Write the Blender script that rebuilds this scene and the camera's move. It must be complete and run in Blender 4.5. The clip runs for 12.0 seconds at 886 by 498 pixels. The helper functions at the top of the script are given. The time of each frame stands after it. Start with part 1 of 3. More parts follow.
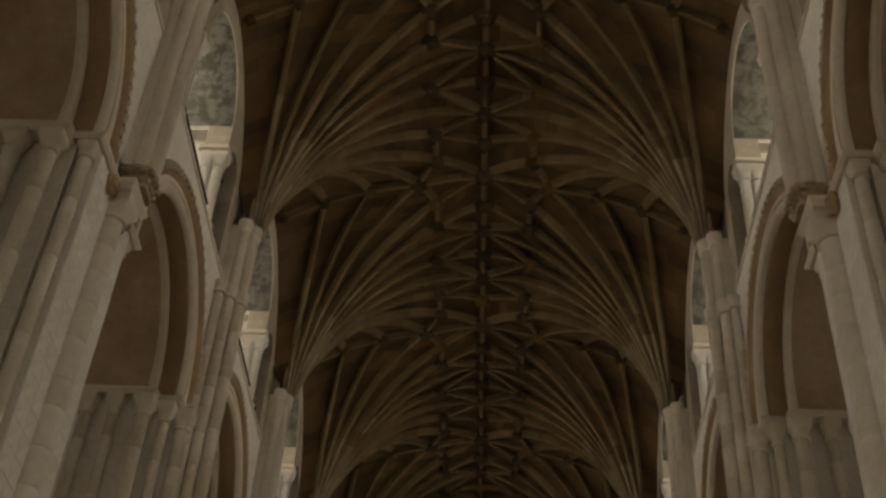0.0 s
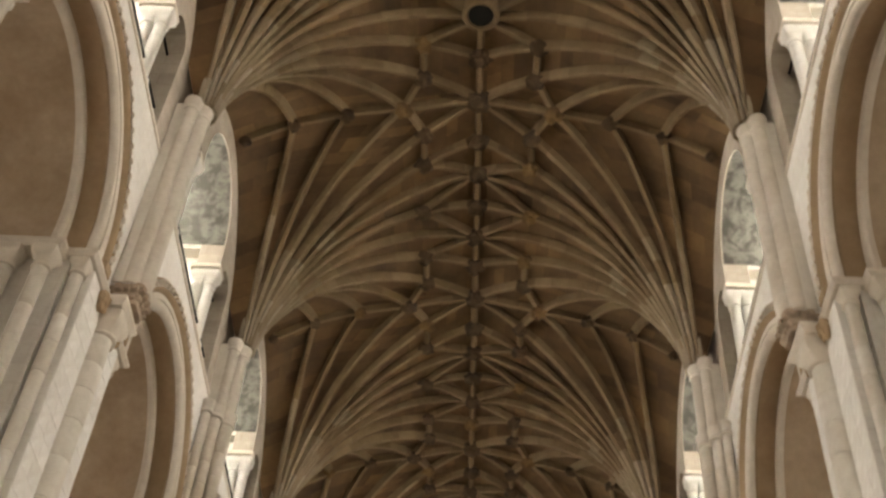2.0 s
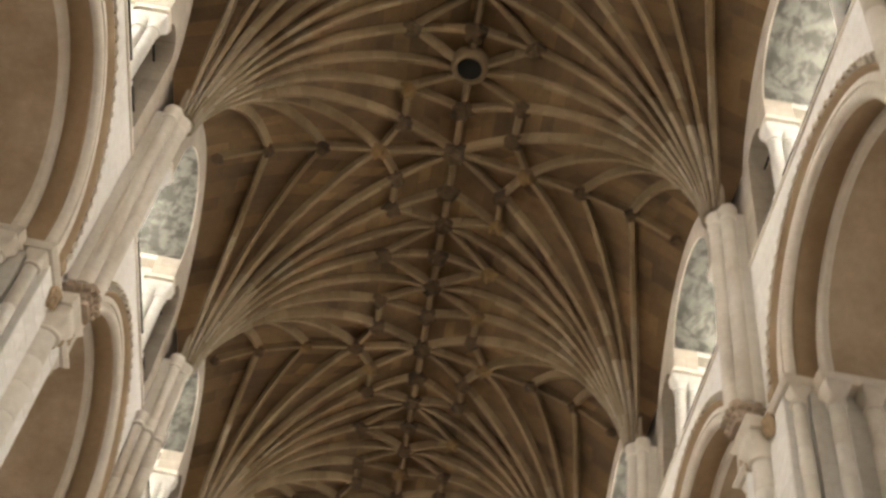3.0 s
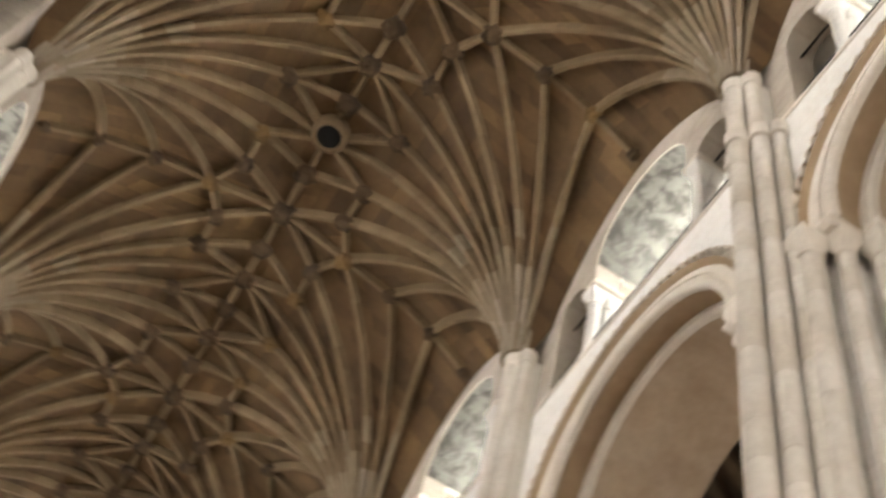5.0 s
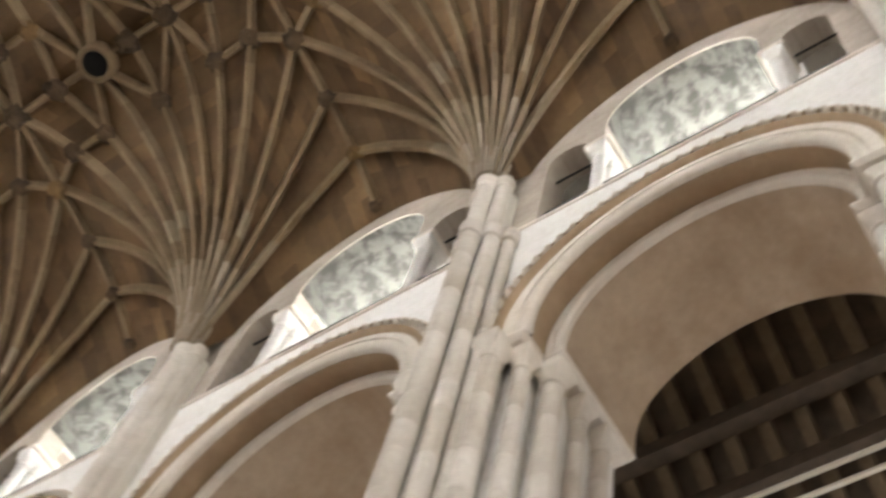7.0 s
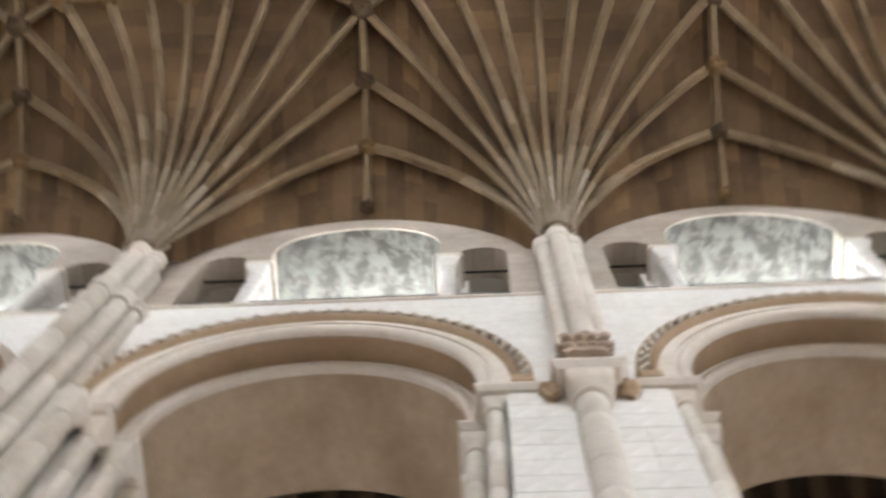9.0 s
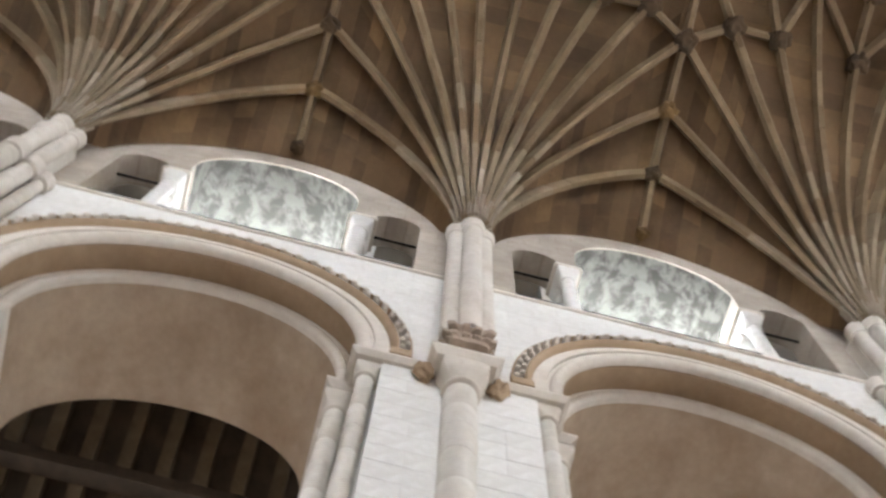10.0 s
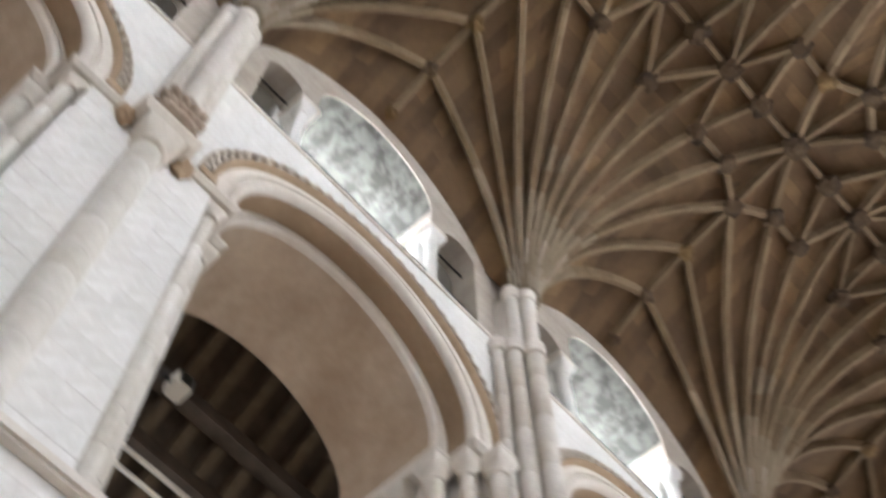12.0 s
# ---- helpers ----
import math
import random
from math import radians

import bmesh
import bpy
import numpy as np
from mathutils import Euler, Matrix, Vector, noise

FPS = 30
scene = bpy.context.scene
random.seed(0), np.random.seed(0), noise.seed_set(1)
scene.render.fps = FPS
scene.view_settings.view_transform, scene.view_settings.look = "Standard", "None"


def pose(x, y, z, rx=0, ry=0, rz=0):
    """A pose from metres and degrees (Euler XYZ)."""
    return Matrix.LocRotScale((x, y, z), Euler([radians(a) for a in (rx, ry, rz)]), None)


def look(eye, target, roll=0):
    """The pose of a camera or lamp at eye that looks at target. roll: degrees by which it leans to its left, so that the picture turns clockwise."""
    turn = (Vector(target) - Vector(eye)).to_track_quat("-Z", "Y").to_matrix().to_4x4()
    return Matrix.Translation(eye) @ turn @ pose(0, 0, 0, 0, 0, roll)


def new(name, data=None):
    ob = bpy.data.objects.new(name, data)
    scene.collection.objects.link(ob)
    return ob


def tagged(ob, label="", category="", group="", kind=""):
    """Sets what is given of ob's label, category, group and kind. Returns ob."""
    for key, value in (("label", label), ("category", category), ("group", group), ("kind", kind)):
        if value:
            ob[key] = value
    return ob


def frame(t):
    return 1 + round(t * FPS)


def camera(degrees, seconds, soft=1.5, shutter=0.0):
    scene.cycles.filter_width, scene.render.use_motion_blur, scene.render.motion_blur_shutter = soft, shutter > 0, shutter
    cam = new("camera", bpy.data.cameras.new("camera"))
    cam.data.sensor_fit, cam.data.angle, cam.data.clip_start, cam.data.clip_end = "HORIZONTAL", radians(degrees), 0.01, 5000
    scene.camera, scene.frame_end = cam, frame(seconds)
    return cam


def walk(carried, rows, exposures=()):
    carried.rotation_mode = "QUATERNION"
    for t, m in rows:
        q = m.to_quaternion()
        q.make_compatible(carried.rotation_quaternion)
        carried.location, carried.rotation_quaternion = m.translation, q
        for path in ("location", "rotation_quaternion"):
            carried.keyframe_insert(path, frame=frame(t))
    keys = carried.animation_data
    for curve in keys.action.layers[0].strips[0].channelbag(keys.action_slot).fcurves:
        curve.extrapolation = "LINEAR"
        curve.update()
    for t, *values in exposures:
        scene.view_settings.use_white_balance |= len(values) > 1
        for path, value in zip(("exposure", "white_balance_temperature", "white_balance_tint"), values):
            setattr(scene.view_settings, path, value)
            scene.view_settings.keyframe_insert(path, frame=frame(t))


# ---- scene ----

# ---------------------------------------------------------------- camera
cam = camera(40.15, 12.0, soft=2.6, shutter=0.8)
PATH = [
    (0, look((0.455, -5.844, 1.724), (-0.031, 1.629, 8.352), 4.10)),
    (0.5, look((0.439, -5.858, 1.684), (0.027, 1.499, 8.445), 3.93)),
    (1, look((0.426, -5.853, 1.731), (0.045, 1.363, 8.644), 3.61)),
    (1.5, look((0.440, -5.834, 1.718), (0.077, 1.203, 8.813), 3.36)),
    (2, look((0.426, -5.834, 1.715), (-0.004, 0.932, 9.066), 4.81)),
    (2.5, look((0.349, -5.860, 1.725), (0.154, 0.807, 9.176), 7.44)),
    (2.7, look((0.309, -5.827, 1.714), (0.124, 0.743, 9.251), 9.18)),
    (4.5, look((0.037, -5.002, 1.685), (0.753, 0.576, 9.954), 17.22)),
    (5, look((0.044, -4.813, 1.684), (1.298, 0.321, 10.173), 19.28)),
    (5.5, look((0.034, -4.707, 1.684), (1.760, 0.008, 10.332), 22.23)),
    (6, look((0.012, -4.710, 1.676), (2.140, -0.396, 10.444), 22.04)),
    (6.5, look((0.017, -4.786, 1.642), (2.464, -0.851, 10.504), 21.52)),
    (6.7, look((0.040, -4.803, 1.639), (2.642, -1.044, 10.532), 21.00)),
    (8.3, look((0.435, -4.695, 1.582), (2.738, -3.153, 11.190), 18.05)),
    (8.5, look((0.433, -4.667, 1.589), (2.826, -3.543, 11.233), 12.60)),
    (9, look((0.203, -4.587, 1.618), (2.802, -4.219, 11.268), 5.56)),
    (9.5, look((0.262, -4.577, 1.568), (2.856, -4.708, 11.224), 5.66)),
    (10, look((0.248, -4.580, 1.544), (2.963, -4.961, 11.161), 6.22)),
    (10.5, look((0.226, -4.578, 1.531), (2.836, -5.245, 11.162), 5.85)),
    (11, look((0.175, -4.566, 1.432), (2.905, -5.610, 10.995), 6.25)),
    (11.5, look((0.087, -4.730, 1.275), (2.746, -6.694, 10.713), 2.54)),
    (12, look((0.074, -4.755, 1.203), (2.700, -7.607, 10.421), -0.21)),
]
EXPOSURES = [(0.0, -2.26, 8600, 10), (0.5, -1.38, 8300, 10), (1.0, -0.84, 7950, 10), (1.5, -0.6, 7700, 10), (2.0, -0.45, 7450, 10), (2.7, -0.3, 7300, 10), (5.0, 0.08, 6600, 10), (6.5, 0.06, 6330, 10), (9.0, 0.07, 5930, 10), (12.0, 0.07, 5680, 10)]
walk(cam, PATH, EXPOSURES)

# ---------------------------------------------------------------- plan, in metres
B = 5.5            # bay length along the nave, y
FACE = 4.6         # nave wall face
PIERS = range(-6, 11)
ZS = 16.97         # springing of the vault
ARC = 12.96        # centre of the gallery arches
IMP = 12.62        # top of the gallery imposts
SILL = 15.72       # clerestory sill
Y0, Y1 = -6.5 * B, 10.5 * B

# ---------------------------------------------------------------- world and lights
world = bpy.data.worlds.new("sky")
scene.world = world
world.use_nodes = True
wn = world.node_tree.nodes
sky = wn.new("ShaderNodeTexSky")
sky.sky_type, sky.sun_disc = "NISHITA", False
sky.sun_elevation, sky.sun_rotation = radians(40), radians(200)
world.node_tree.links.new(sky.outputs[0], wn["Background"].inputs[0])
wn["Background"].inputs[1].default_value = 0.12


def area(name, m, w, h, power, colour):
    la = bpy.data.lights.new(name, "AREA")
    la.shape, la.size, la.size_y, la.energy, la.color = "RECTANGLE", w, h, power, colour
    ob = new(name, la)
    ob.matrix_world = m
    return ob


DAY = (1.0, 0.98, 0.95)
LEN = Y1 - Y0
YM = (Y0 + Y1) / 2
# daylight in the clerestory windows, the aisle windows and the great end window
for sx in (1, -1):
    area("clerestory_daylight", look((sx * 7.4, 5.0, 18.0), (0, 5.0, 11.0)), 44.0, 3.2, 27000, DAY)
    area("aisle_daylight", look((sx * 11.6, YM, 3.6), (0, YM, 3.2)), LEN, 3.4, 8200, DAY)
    area("gallery_daylight", look((sx * 12.0, YM, 10.0), (0, YM, 11.5)), LEN, 2.8, 3400, DAY)
area("end_window_daylight", look((0, Y0 + 0.6, 9.5), (0, 0, 9.0)), 7.0, 12.0, 3500, DAY)

# ---------------------------------------------------------------- materials


def mat(name, rough=0.85):
    m = bpy.data.materials.new(name)
    m.use_nodes = True
    nt = m.node_tree
    b = nt.nodes["Principled BSDF"]
    b.inputs["Roughness"].default_value = rough
    b.inputs["Specular IOR Level"].default_value = 0.25
    return m, nt, b


def noise_node(nt, scale, detail=6, rough=0.6, space="Object"):
    tc = nt.nodes.new("ShaderNodeTexCoord")
    n = nt.nodes.new("ShaderNodeTexNoise")
    n.inputs["Scale"].default_value, n.inputs["Detail"].default_value, n.inputs["Roughness"].default_value = scale, detail, rough
    nt.links.new(tc.outputs[space], n.inputs["Vector"])
    return n


def ramp(nt, src, stops):
    r = nt.nodes.new("ShaderNodeValToRGB")
    e = r.color_ramp.elements
    while len(e) < len(stops):
        e.new(0.5)
    for el, (p, c) in zip(e, stops):
        el.position, el.color = p, (*c, 1)
    nt.links.new(src, r.inputs[0])
    return r.outputs[0]


def mix(nt, a, b, fac, kind="MIX"):
    m = nt.nodes.new("ShaderNodeMix")
    m.data_type, m.blend_type = "RGBA", kind
    for val, sock in ((fac, m.inputs[0]), (a, m.inputs[6]), (b, m.inputs[7])):
        if isinstance(val, (int, float)):
            sock.default_value = val
        elif isinstance(val, tuple):
            sock.default_value = (*val, 1)
        else:
            nt.links.new(val, sock)
    return m.outputs[2]


def bump(nt, b, height, strength=0.3, dist=0.02):
    n = nt.nodes.new("ShaderNodeBump")
    n.inputs["Strength"].default_value, n.inputs["Distance"].default_value = strength, dist
    nt.links.new(height, n.inputs["Height"])
    nt.links.new(n.outputs[0], b.inputs["Normal"])


def stone(name, light, dark, joints=None, rough=0.85, patch=0.5, spread=0.1, tones=None, relief=0.35):
    """Limestone with weathering at two scales; joints (width, height) lays coursed ashlar, tones vary it from stone to stone."""
    m, nt, b = mat(name, rough)
    big = noise_node(nt, 0.7, 5)
    fine = noise_node(nt, 9.0, 8, 0.7)
    col = ramp(nt, big.outputs[0], [(0.3, dark), (0.65, light)])
    grain = ramp(nt, fine.outputs[0], [(0.3, (0.8, 0.78, 0.75)), (0.7, (1.06, 1.06, 1.06))])
    col = mix(nt, col, grain, 0.6, "MULTIPLY")
    info = nt.nodes.new("ShaderNodeObjectInfo")
    tone = ramp(nt, info.outputs["Random"], [(0.0, (0.93, 0.92, 0.9)), (1.0, (1.04, 1.03, 1.02))])
    col = mix(nt, col, tone, 0.8, "MULTIPLY")
    if tones:
        geo = nt.nodes.new("ShaderNodeNewGeometry")
        col = mix(nt, col, ramp(nt, geo.outputs["Random Per Island"], tones), 1.0, "MULTIPLY")
    height = fine.outputs[0]
    if joints:
        tc = nt.nodes.new("ShaderNodeTexCoord")
        br = nt.nodes.new("ShaderNodeTexBrick")
        br.inputs["Scale"].default_value = 1.0
        br.inputs["Brick Width"].default_value, br.inputs["Row Height"].default_value = joints
        br.inputs["Mortar Size"].default_value, br.inputs["Mortar Smooth"].default_value = 0.012, 0.4
        br.inputs["Color1"].default_value, br.inputs["Color2"].default_value = (0.96 - spread, 0.95 - spread, 0.94 - spread, 1), (0.96 + spread, 0.95 + spread, 0.93 + spread, 1)
        br.inputs["Mortar"].default_value = (0.72, 0.68, 0.63, 1)
        sep = nt.nodes.new("ShaderNodeSeparateXYZ")
        com = nt.nodes.new("ShaderNodeCombineXYZ")
        add = nt.nodes.new("ShaderNodeMath")
        nt.links.new(tc.outputs["Object"], sep.inputs[0])
        nt.links.new(sep.outputs[0], add.inputs[0])
        nt.links.new(sep.outputs[1], add.inputs[1])
        nt.links.new(add.outputs[0], com.inputs[0])
        nt.links.new(sep.outputs[2], com.inputs[1])
        nt.links.new(com.outputs[0], br.inputs["Vector"])
        col = mix(nt, col, br.outputs["Color"], patch, "MULTIPLY")
        sub = nt.nodes.new("ShaderNodeMath")
        sub.operation = "SUBTRACT"
        nt.links.new(fine.outputs[0], sub.inputs[0])
        nt.links.new(br.outputs["Fac"], sub.inputs[1])
        height = sub.outputs[0]
    nt.links.new(col, b.inputs["Base Color"])
    bump(nt, b, height, relief, 0.012)
    return m


ASHLAR = stone("limewashed_ashlar", (0.89, 0.88, 0.86), (0.82, 0.8, 0.77), (0.62, 0.3), patch=0.28, relief=0.14)
BLOCK = stone("limewashed_block", (0.9, 0.89, 0.87), (0.84, 0.82, 0.79), relief=0.08)
PALE = stone("pale_limestone", (0.8, 0.77, 0.72), (0.7, 0.66, 0.6))
ROLL = stone("cream_limestone", (0.8, 0.75, 0.68), (0.69, 0.62, 0.54))
# Warm shade of the arch undersides is put into these two browns
SOFFIT = stone("plaster_with_underside_shade", (0.55, 0.44, 0.325), (0.35, 0.245, 0.158))
OCHRE = stone("ochre_with_underside_shade", (0.48, 0.36, 0.24), (0.35, 0.253, 0.162))
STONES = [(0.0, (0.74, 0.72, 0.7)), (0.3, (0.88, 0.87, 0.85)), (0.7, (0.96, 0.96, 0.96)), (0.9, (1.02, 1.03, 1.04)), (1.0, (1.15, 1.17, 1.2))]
# Lower rib stones: clerestory light put into the colour in two paler steps
SPRING = stone("window_lit_springer_stone", (0.365, 0.31, 0.24), (0.285, 0.235, 0.178), tones=STONES)
HALFLIT = stone("half_lit_rib_stone", (0.295, 0.232, 0.16), (0.21, 0.16, 0.105), tones=STONES)
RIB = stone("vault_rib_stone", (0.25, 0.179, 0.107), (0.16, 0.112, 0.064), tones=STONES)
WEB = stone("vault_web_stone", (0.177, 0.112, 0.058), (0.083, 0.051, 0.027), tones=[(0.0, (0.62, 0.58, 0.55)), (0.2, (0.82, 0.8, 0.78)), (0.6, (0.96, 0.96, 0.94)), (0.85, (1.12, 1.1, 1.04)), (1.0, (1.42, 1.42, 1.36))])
BOSS = stone("boss_stone", (0.1, 0.063, 0.032), (0.03, 0.021, 0.015))
GILT = stone("worn_gilt_boss_stone", (0.2, 0.125, 0.05), (0.07, 0.045, 0.022))
CARVED = stone("carved_stone", (0.6, 0.5, 0.41), (0.25, 0.18, 0.13))
DRUMS = [(0.0, (0.86, 0.84, 0.8)), (0.5, (1.0, 1.0, 1.0)), (1.0, (1.05, 1.05, 1.05))]
# two tones of drum stone: paler on the half-column piers, darker on clustered shafts
PALEDRUM = stone("paler_drum_limestone", (0.88, 0.86, 0.82), (0.74, 0.69, 0.62), tones=DRUMS)
SHAFT = stone("drum_limestone", (0.79, 0.75, 0.7), (0.61, 0.55, 0.48), tones=DRUMS)
WORN = stone("weathered_limestone", (0.53, 0.475, 0.415), (0.37, 0.32, 0.265), (0.5, 0.28), patch=0.5)
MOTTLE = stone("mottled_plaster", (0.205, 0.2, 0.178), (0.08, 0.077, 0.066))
# Unseen floor: warm brown chosen to bounce light up onto the soffits
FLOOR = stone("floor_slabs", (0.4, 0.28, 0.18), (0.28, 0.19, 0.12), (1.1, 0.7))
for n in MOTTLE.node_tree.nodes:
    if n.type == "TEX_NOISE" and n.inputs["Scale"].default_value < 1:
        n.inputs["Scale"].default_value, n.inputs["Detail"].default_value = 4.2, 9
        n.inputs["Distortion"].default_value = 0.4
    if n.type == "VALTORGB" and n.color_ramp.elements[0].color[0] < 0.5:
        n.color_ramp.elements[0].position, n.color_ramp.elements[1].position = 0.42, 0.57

TIMBER, tnt, tb = mat("dark_oak", 0.7)
tn = noise_node(tnt, 3.0, 8)
tnt.links.new(ramp(tnt, tn.outputs[0], [(0.3, (0.05, 0.036, 0.024)), (0.7, (0.11, 0.08, 0.055))]), tb.inputs["Base Color"])
bump(tnt, tb, tn.outputs[0], 0.4, 0.02)
RAFTER, rnt, rb = mat("grey_oak", 0.75)
rn = noise_node(rnt, 4.0, 8)
rnt.links.new(ramp(rnt, rn.outputs[0], [(0.3, (0.11, 0.08, 0.048)), (0.7, (0.2, 0.15, 0.095))]), rb.inputs["Base Color"])
bump(rnt, rb, rn.outputs[0], 0.4, 0.02)
IRON, _, ib = mat("black_iron", 0.55)
ib.inputs["Base Color"].default_value = (0.025, 0.023, 0.022, 1)
ib.inputs["Metallic"].default_value = 0.7
# black that stands for unlit depth
VOID, _, vb = mat("unlit_black", 0.95)
vb.inputs["Base Color"].default_value = (0.008, 0.007, 0.006, 1)
PIPE, _, pb = mat("cream_paint", 0.6)
pb.inputs["Base Color"].default_value = (0.7, 0.65, 0.55, 1)
GLASS, gnt, gb = mat("leaded_glass", 0.25)
gb.inputs["Base Color"].default_value = (0.9, 0.94, 0.93, 1)
gb.inputs["Transmission Weight"].default_value = 1.0
gb.inputs["IOR"].default_value = 1.05

# ---------------------------------------------------------------- mesh helpers


def meshed(bm, name, material, smooth=False):
    bmesh.ops.recalc_face_normals(bm, faces=bm.faces)
    me = bpy.data.meshes.new(name)
    bm.to_mesh(me)
    bm.free()
    me.materials.append(material)
    if smooth:
        me.shade_smooth()
        me.set_sharp_from_angle(angle=radians(40))
    return me


def part(name, data, material, parent, label="", smooth=False):
    me = data if isinstance(data, bpy.types.Mesh) else meshed(data, name, material, smooth)
    ob = new(name, me)
    ob.parent = parent
    if label:
        tagged(ob, label)
    return ob


def thing(name, m, label, category, group="", kind=""):
    ob = new(name)
    ob.empty_display_size = 0.2
    ob.matrix_world = m
    return tagged(ob, label, category, group, kind)


def box(bm, x0, x1, y0, y1, z0, z1, bev=0.0):
    r = bmesh.ops.create_cube(bm, size=1)
    for v in r["verts"]:
        v.co = Vector(((x0 + x1) / 2 + v.co.x * (x1 - x0), (y0 + y1) / 2 + v.co.y * (y1 - y0), (z0 + z1) / 2 + v.co.z * (z1 - z0)))
    if bev:
        es = list({e for v in r["verts"] for e in v.link_edges})
        bmesh.ops.bevel(bm, geom=es, offset=bev, segments=2, affect="EDGES")
    return bm


def chamfered(bm, x0, x1, y0, y1, z0, z1, cut):
    """An impost slab: upright above, splayed inwards below."""
    mid = z0 + 0.5 * (z1 - z0)
    rings = []
    for z, c in ((z0, cut), (mid, 0.006), (mid + 0.006, 0.0), (z1 - 0.008, 0.0), (z1, 0.008)):
        rings.append([bm.verts.new(p) for p in ((x0 + c, y0 + c, z), (x1 - c, y0 + c, z), (x1 - c, y1 - c, z), (x0 + c, y1 - c, z))])
    for a, b in zip(rings, rings[1:]):
        for k in range(4):
            bm.faces.new((a[k], a[(k + 1) % 4], b[(k + 1) % 4], b[k]))
    bm.faces.new(rings[0])
    bm.faces.new(rings[-1][::-1])
    return bm


def lathe(bm, cx, cy, prof, seg=16, squash=1.0):
    """Turn a list of (radius, z) about an upright axis."""
    rings = [[bm.verts.new((cx + r * math.cos(2 * math.pi * k / seg), cy + squash * r * math.sin(2 * math.pi * k / seg), z)) for k in range(seg)] for r, z in prof]
    for a, b in zip(rings, rings[1:]):
        for k in range(seg):
            bm.faces.new((a[k], a[(k + 1) % seg], b[(k + 1) % seg], b[k]))
    bm.faces.new(rings[0])
    bm.faces.new(rings[-1][::-1])
    return bm


def cushion(bm, cx, cy, r, z0, z1, flare, seg=20):
    """Cushion capital: round at the neck, square under the abacus."""
    rings = []
    for u in (0.0, 0.2, 0.45, 0.62, 0.64, 1.0):
        half = r + flare * min(1.0, u / 0.62) ** 1.4
        p = 2 + 9 * min(1.0, u / 0.62) ** 2
        ring = []
        for k in range(seg):
            a = 2 * math.pi * (k + 0.5) / seg
            c, d = math.cos(a), math.sin(a)
            f = half / (abs(c) ** p + abs(d) ** p) ** (1 / p)
            ring.append(bm.verts.new((cx + f * c, cy + f * d, z0 + (z1 - z0) * u)))
        rings.append(ring)
    for a, b in zip(rings, rings[1:]):
        for k in range(seg):
            bm.faces.new((a[k], a[(k + 1) % seg], b[(k + 1) % seg], b[k]))
    return bm


def drums(bm, cx, cy, r, z0, z1, seg, seed):
    """A shaft of stacked drums with fine worn joints."""
    dice = random.Random(seed)
    low = min(7.2, z1)
    if z0 < low:
        lathe(bm, cx, cy, [(r, z0), (r, low)], seg)
        z0 = low
    while z0 < z1 - 1e-6:
        z = z0 + dice.uniform(0.36, 0.62)
        z = z1 if z > z1 - 0.25 else z
        f = r + dice.uniform(-0.003, 0.003)
        lathe(bm, cx, cy, [(f - 0.006, z0 + 0.002), (f, z0 + 0.012), (f, z - 0.012), (f - 0.006, z - 0.002)], seg)
        z0 = z
    return bm


def sweep(bm, pts, ups, prof, sizes=None):
    """Sweep a closed profile of (across, up) along pts."""
    rings = []
    n = len(pts)
    for i, p in enumerate(pts):
        t = (pts[min(i + 1, n - 1)] - pts[max(i - 1, 0)]).normalized()
        s = t.cross(ups[i]).normalized()
        u = s.cross(t).normalized()
        f = sizes[i] if sizes else 1.0
        rings.append([bm.verts.new(p + s * a * f + u * b * f) for a, b in prof])
    m = len(prof)
    for a, b in zip(rings, rings[1:]):
        for k in range(m):
            bm.faces.new((a[k], a[(k + 1) % m], b[(k + 1) % m], b[k]))
    bm.faces.new(rings[0])
    bm.faces.new(rings[-1][::-1])
    return bm


def arch_sweep(bm, prof, cy, cz, zfoot, seg=40, a0=0.0, a1=180.0):
    """Sweep an open profile of (radius, x) round a semicircle with short upright feet."""
    rows = []
    ang = [radians(a0 + (a1 - a0) * k / seg) for k in range(seg + 1)]
    for r, x in prof:
        row = []
        if zfoot < cz:
            row.append(bm.verts.new((x, cy + r, zfoot)))
        row += [bm.verts.new((x, cy + r * math.cos(a), cz + r * math.sin(a))) for a in ang]
        if zfoot < cz:
            row.append(bm.verts.new((x, cy - r, zfoot)))
        rows.append(row)
    for a, b in zip(rows, rows[1:]):
        for k in range(len(a) - 1):
            bm.faces.new((a[k], a[k + 1], b[k + 1], b[k]))
    return bm


def roll(cr, cx, rad, a0, a1, n=7):
    return [(cr + rad * math.sin(radians(a0 + (a1 - a0) * k / n)), cx - rad * math.cos(radians(a0 + (a1 - a0) * k / n))) for k in range(n + 1)]


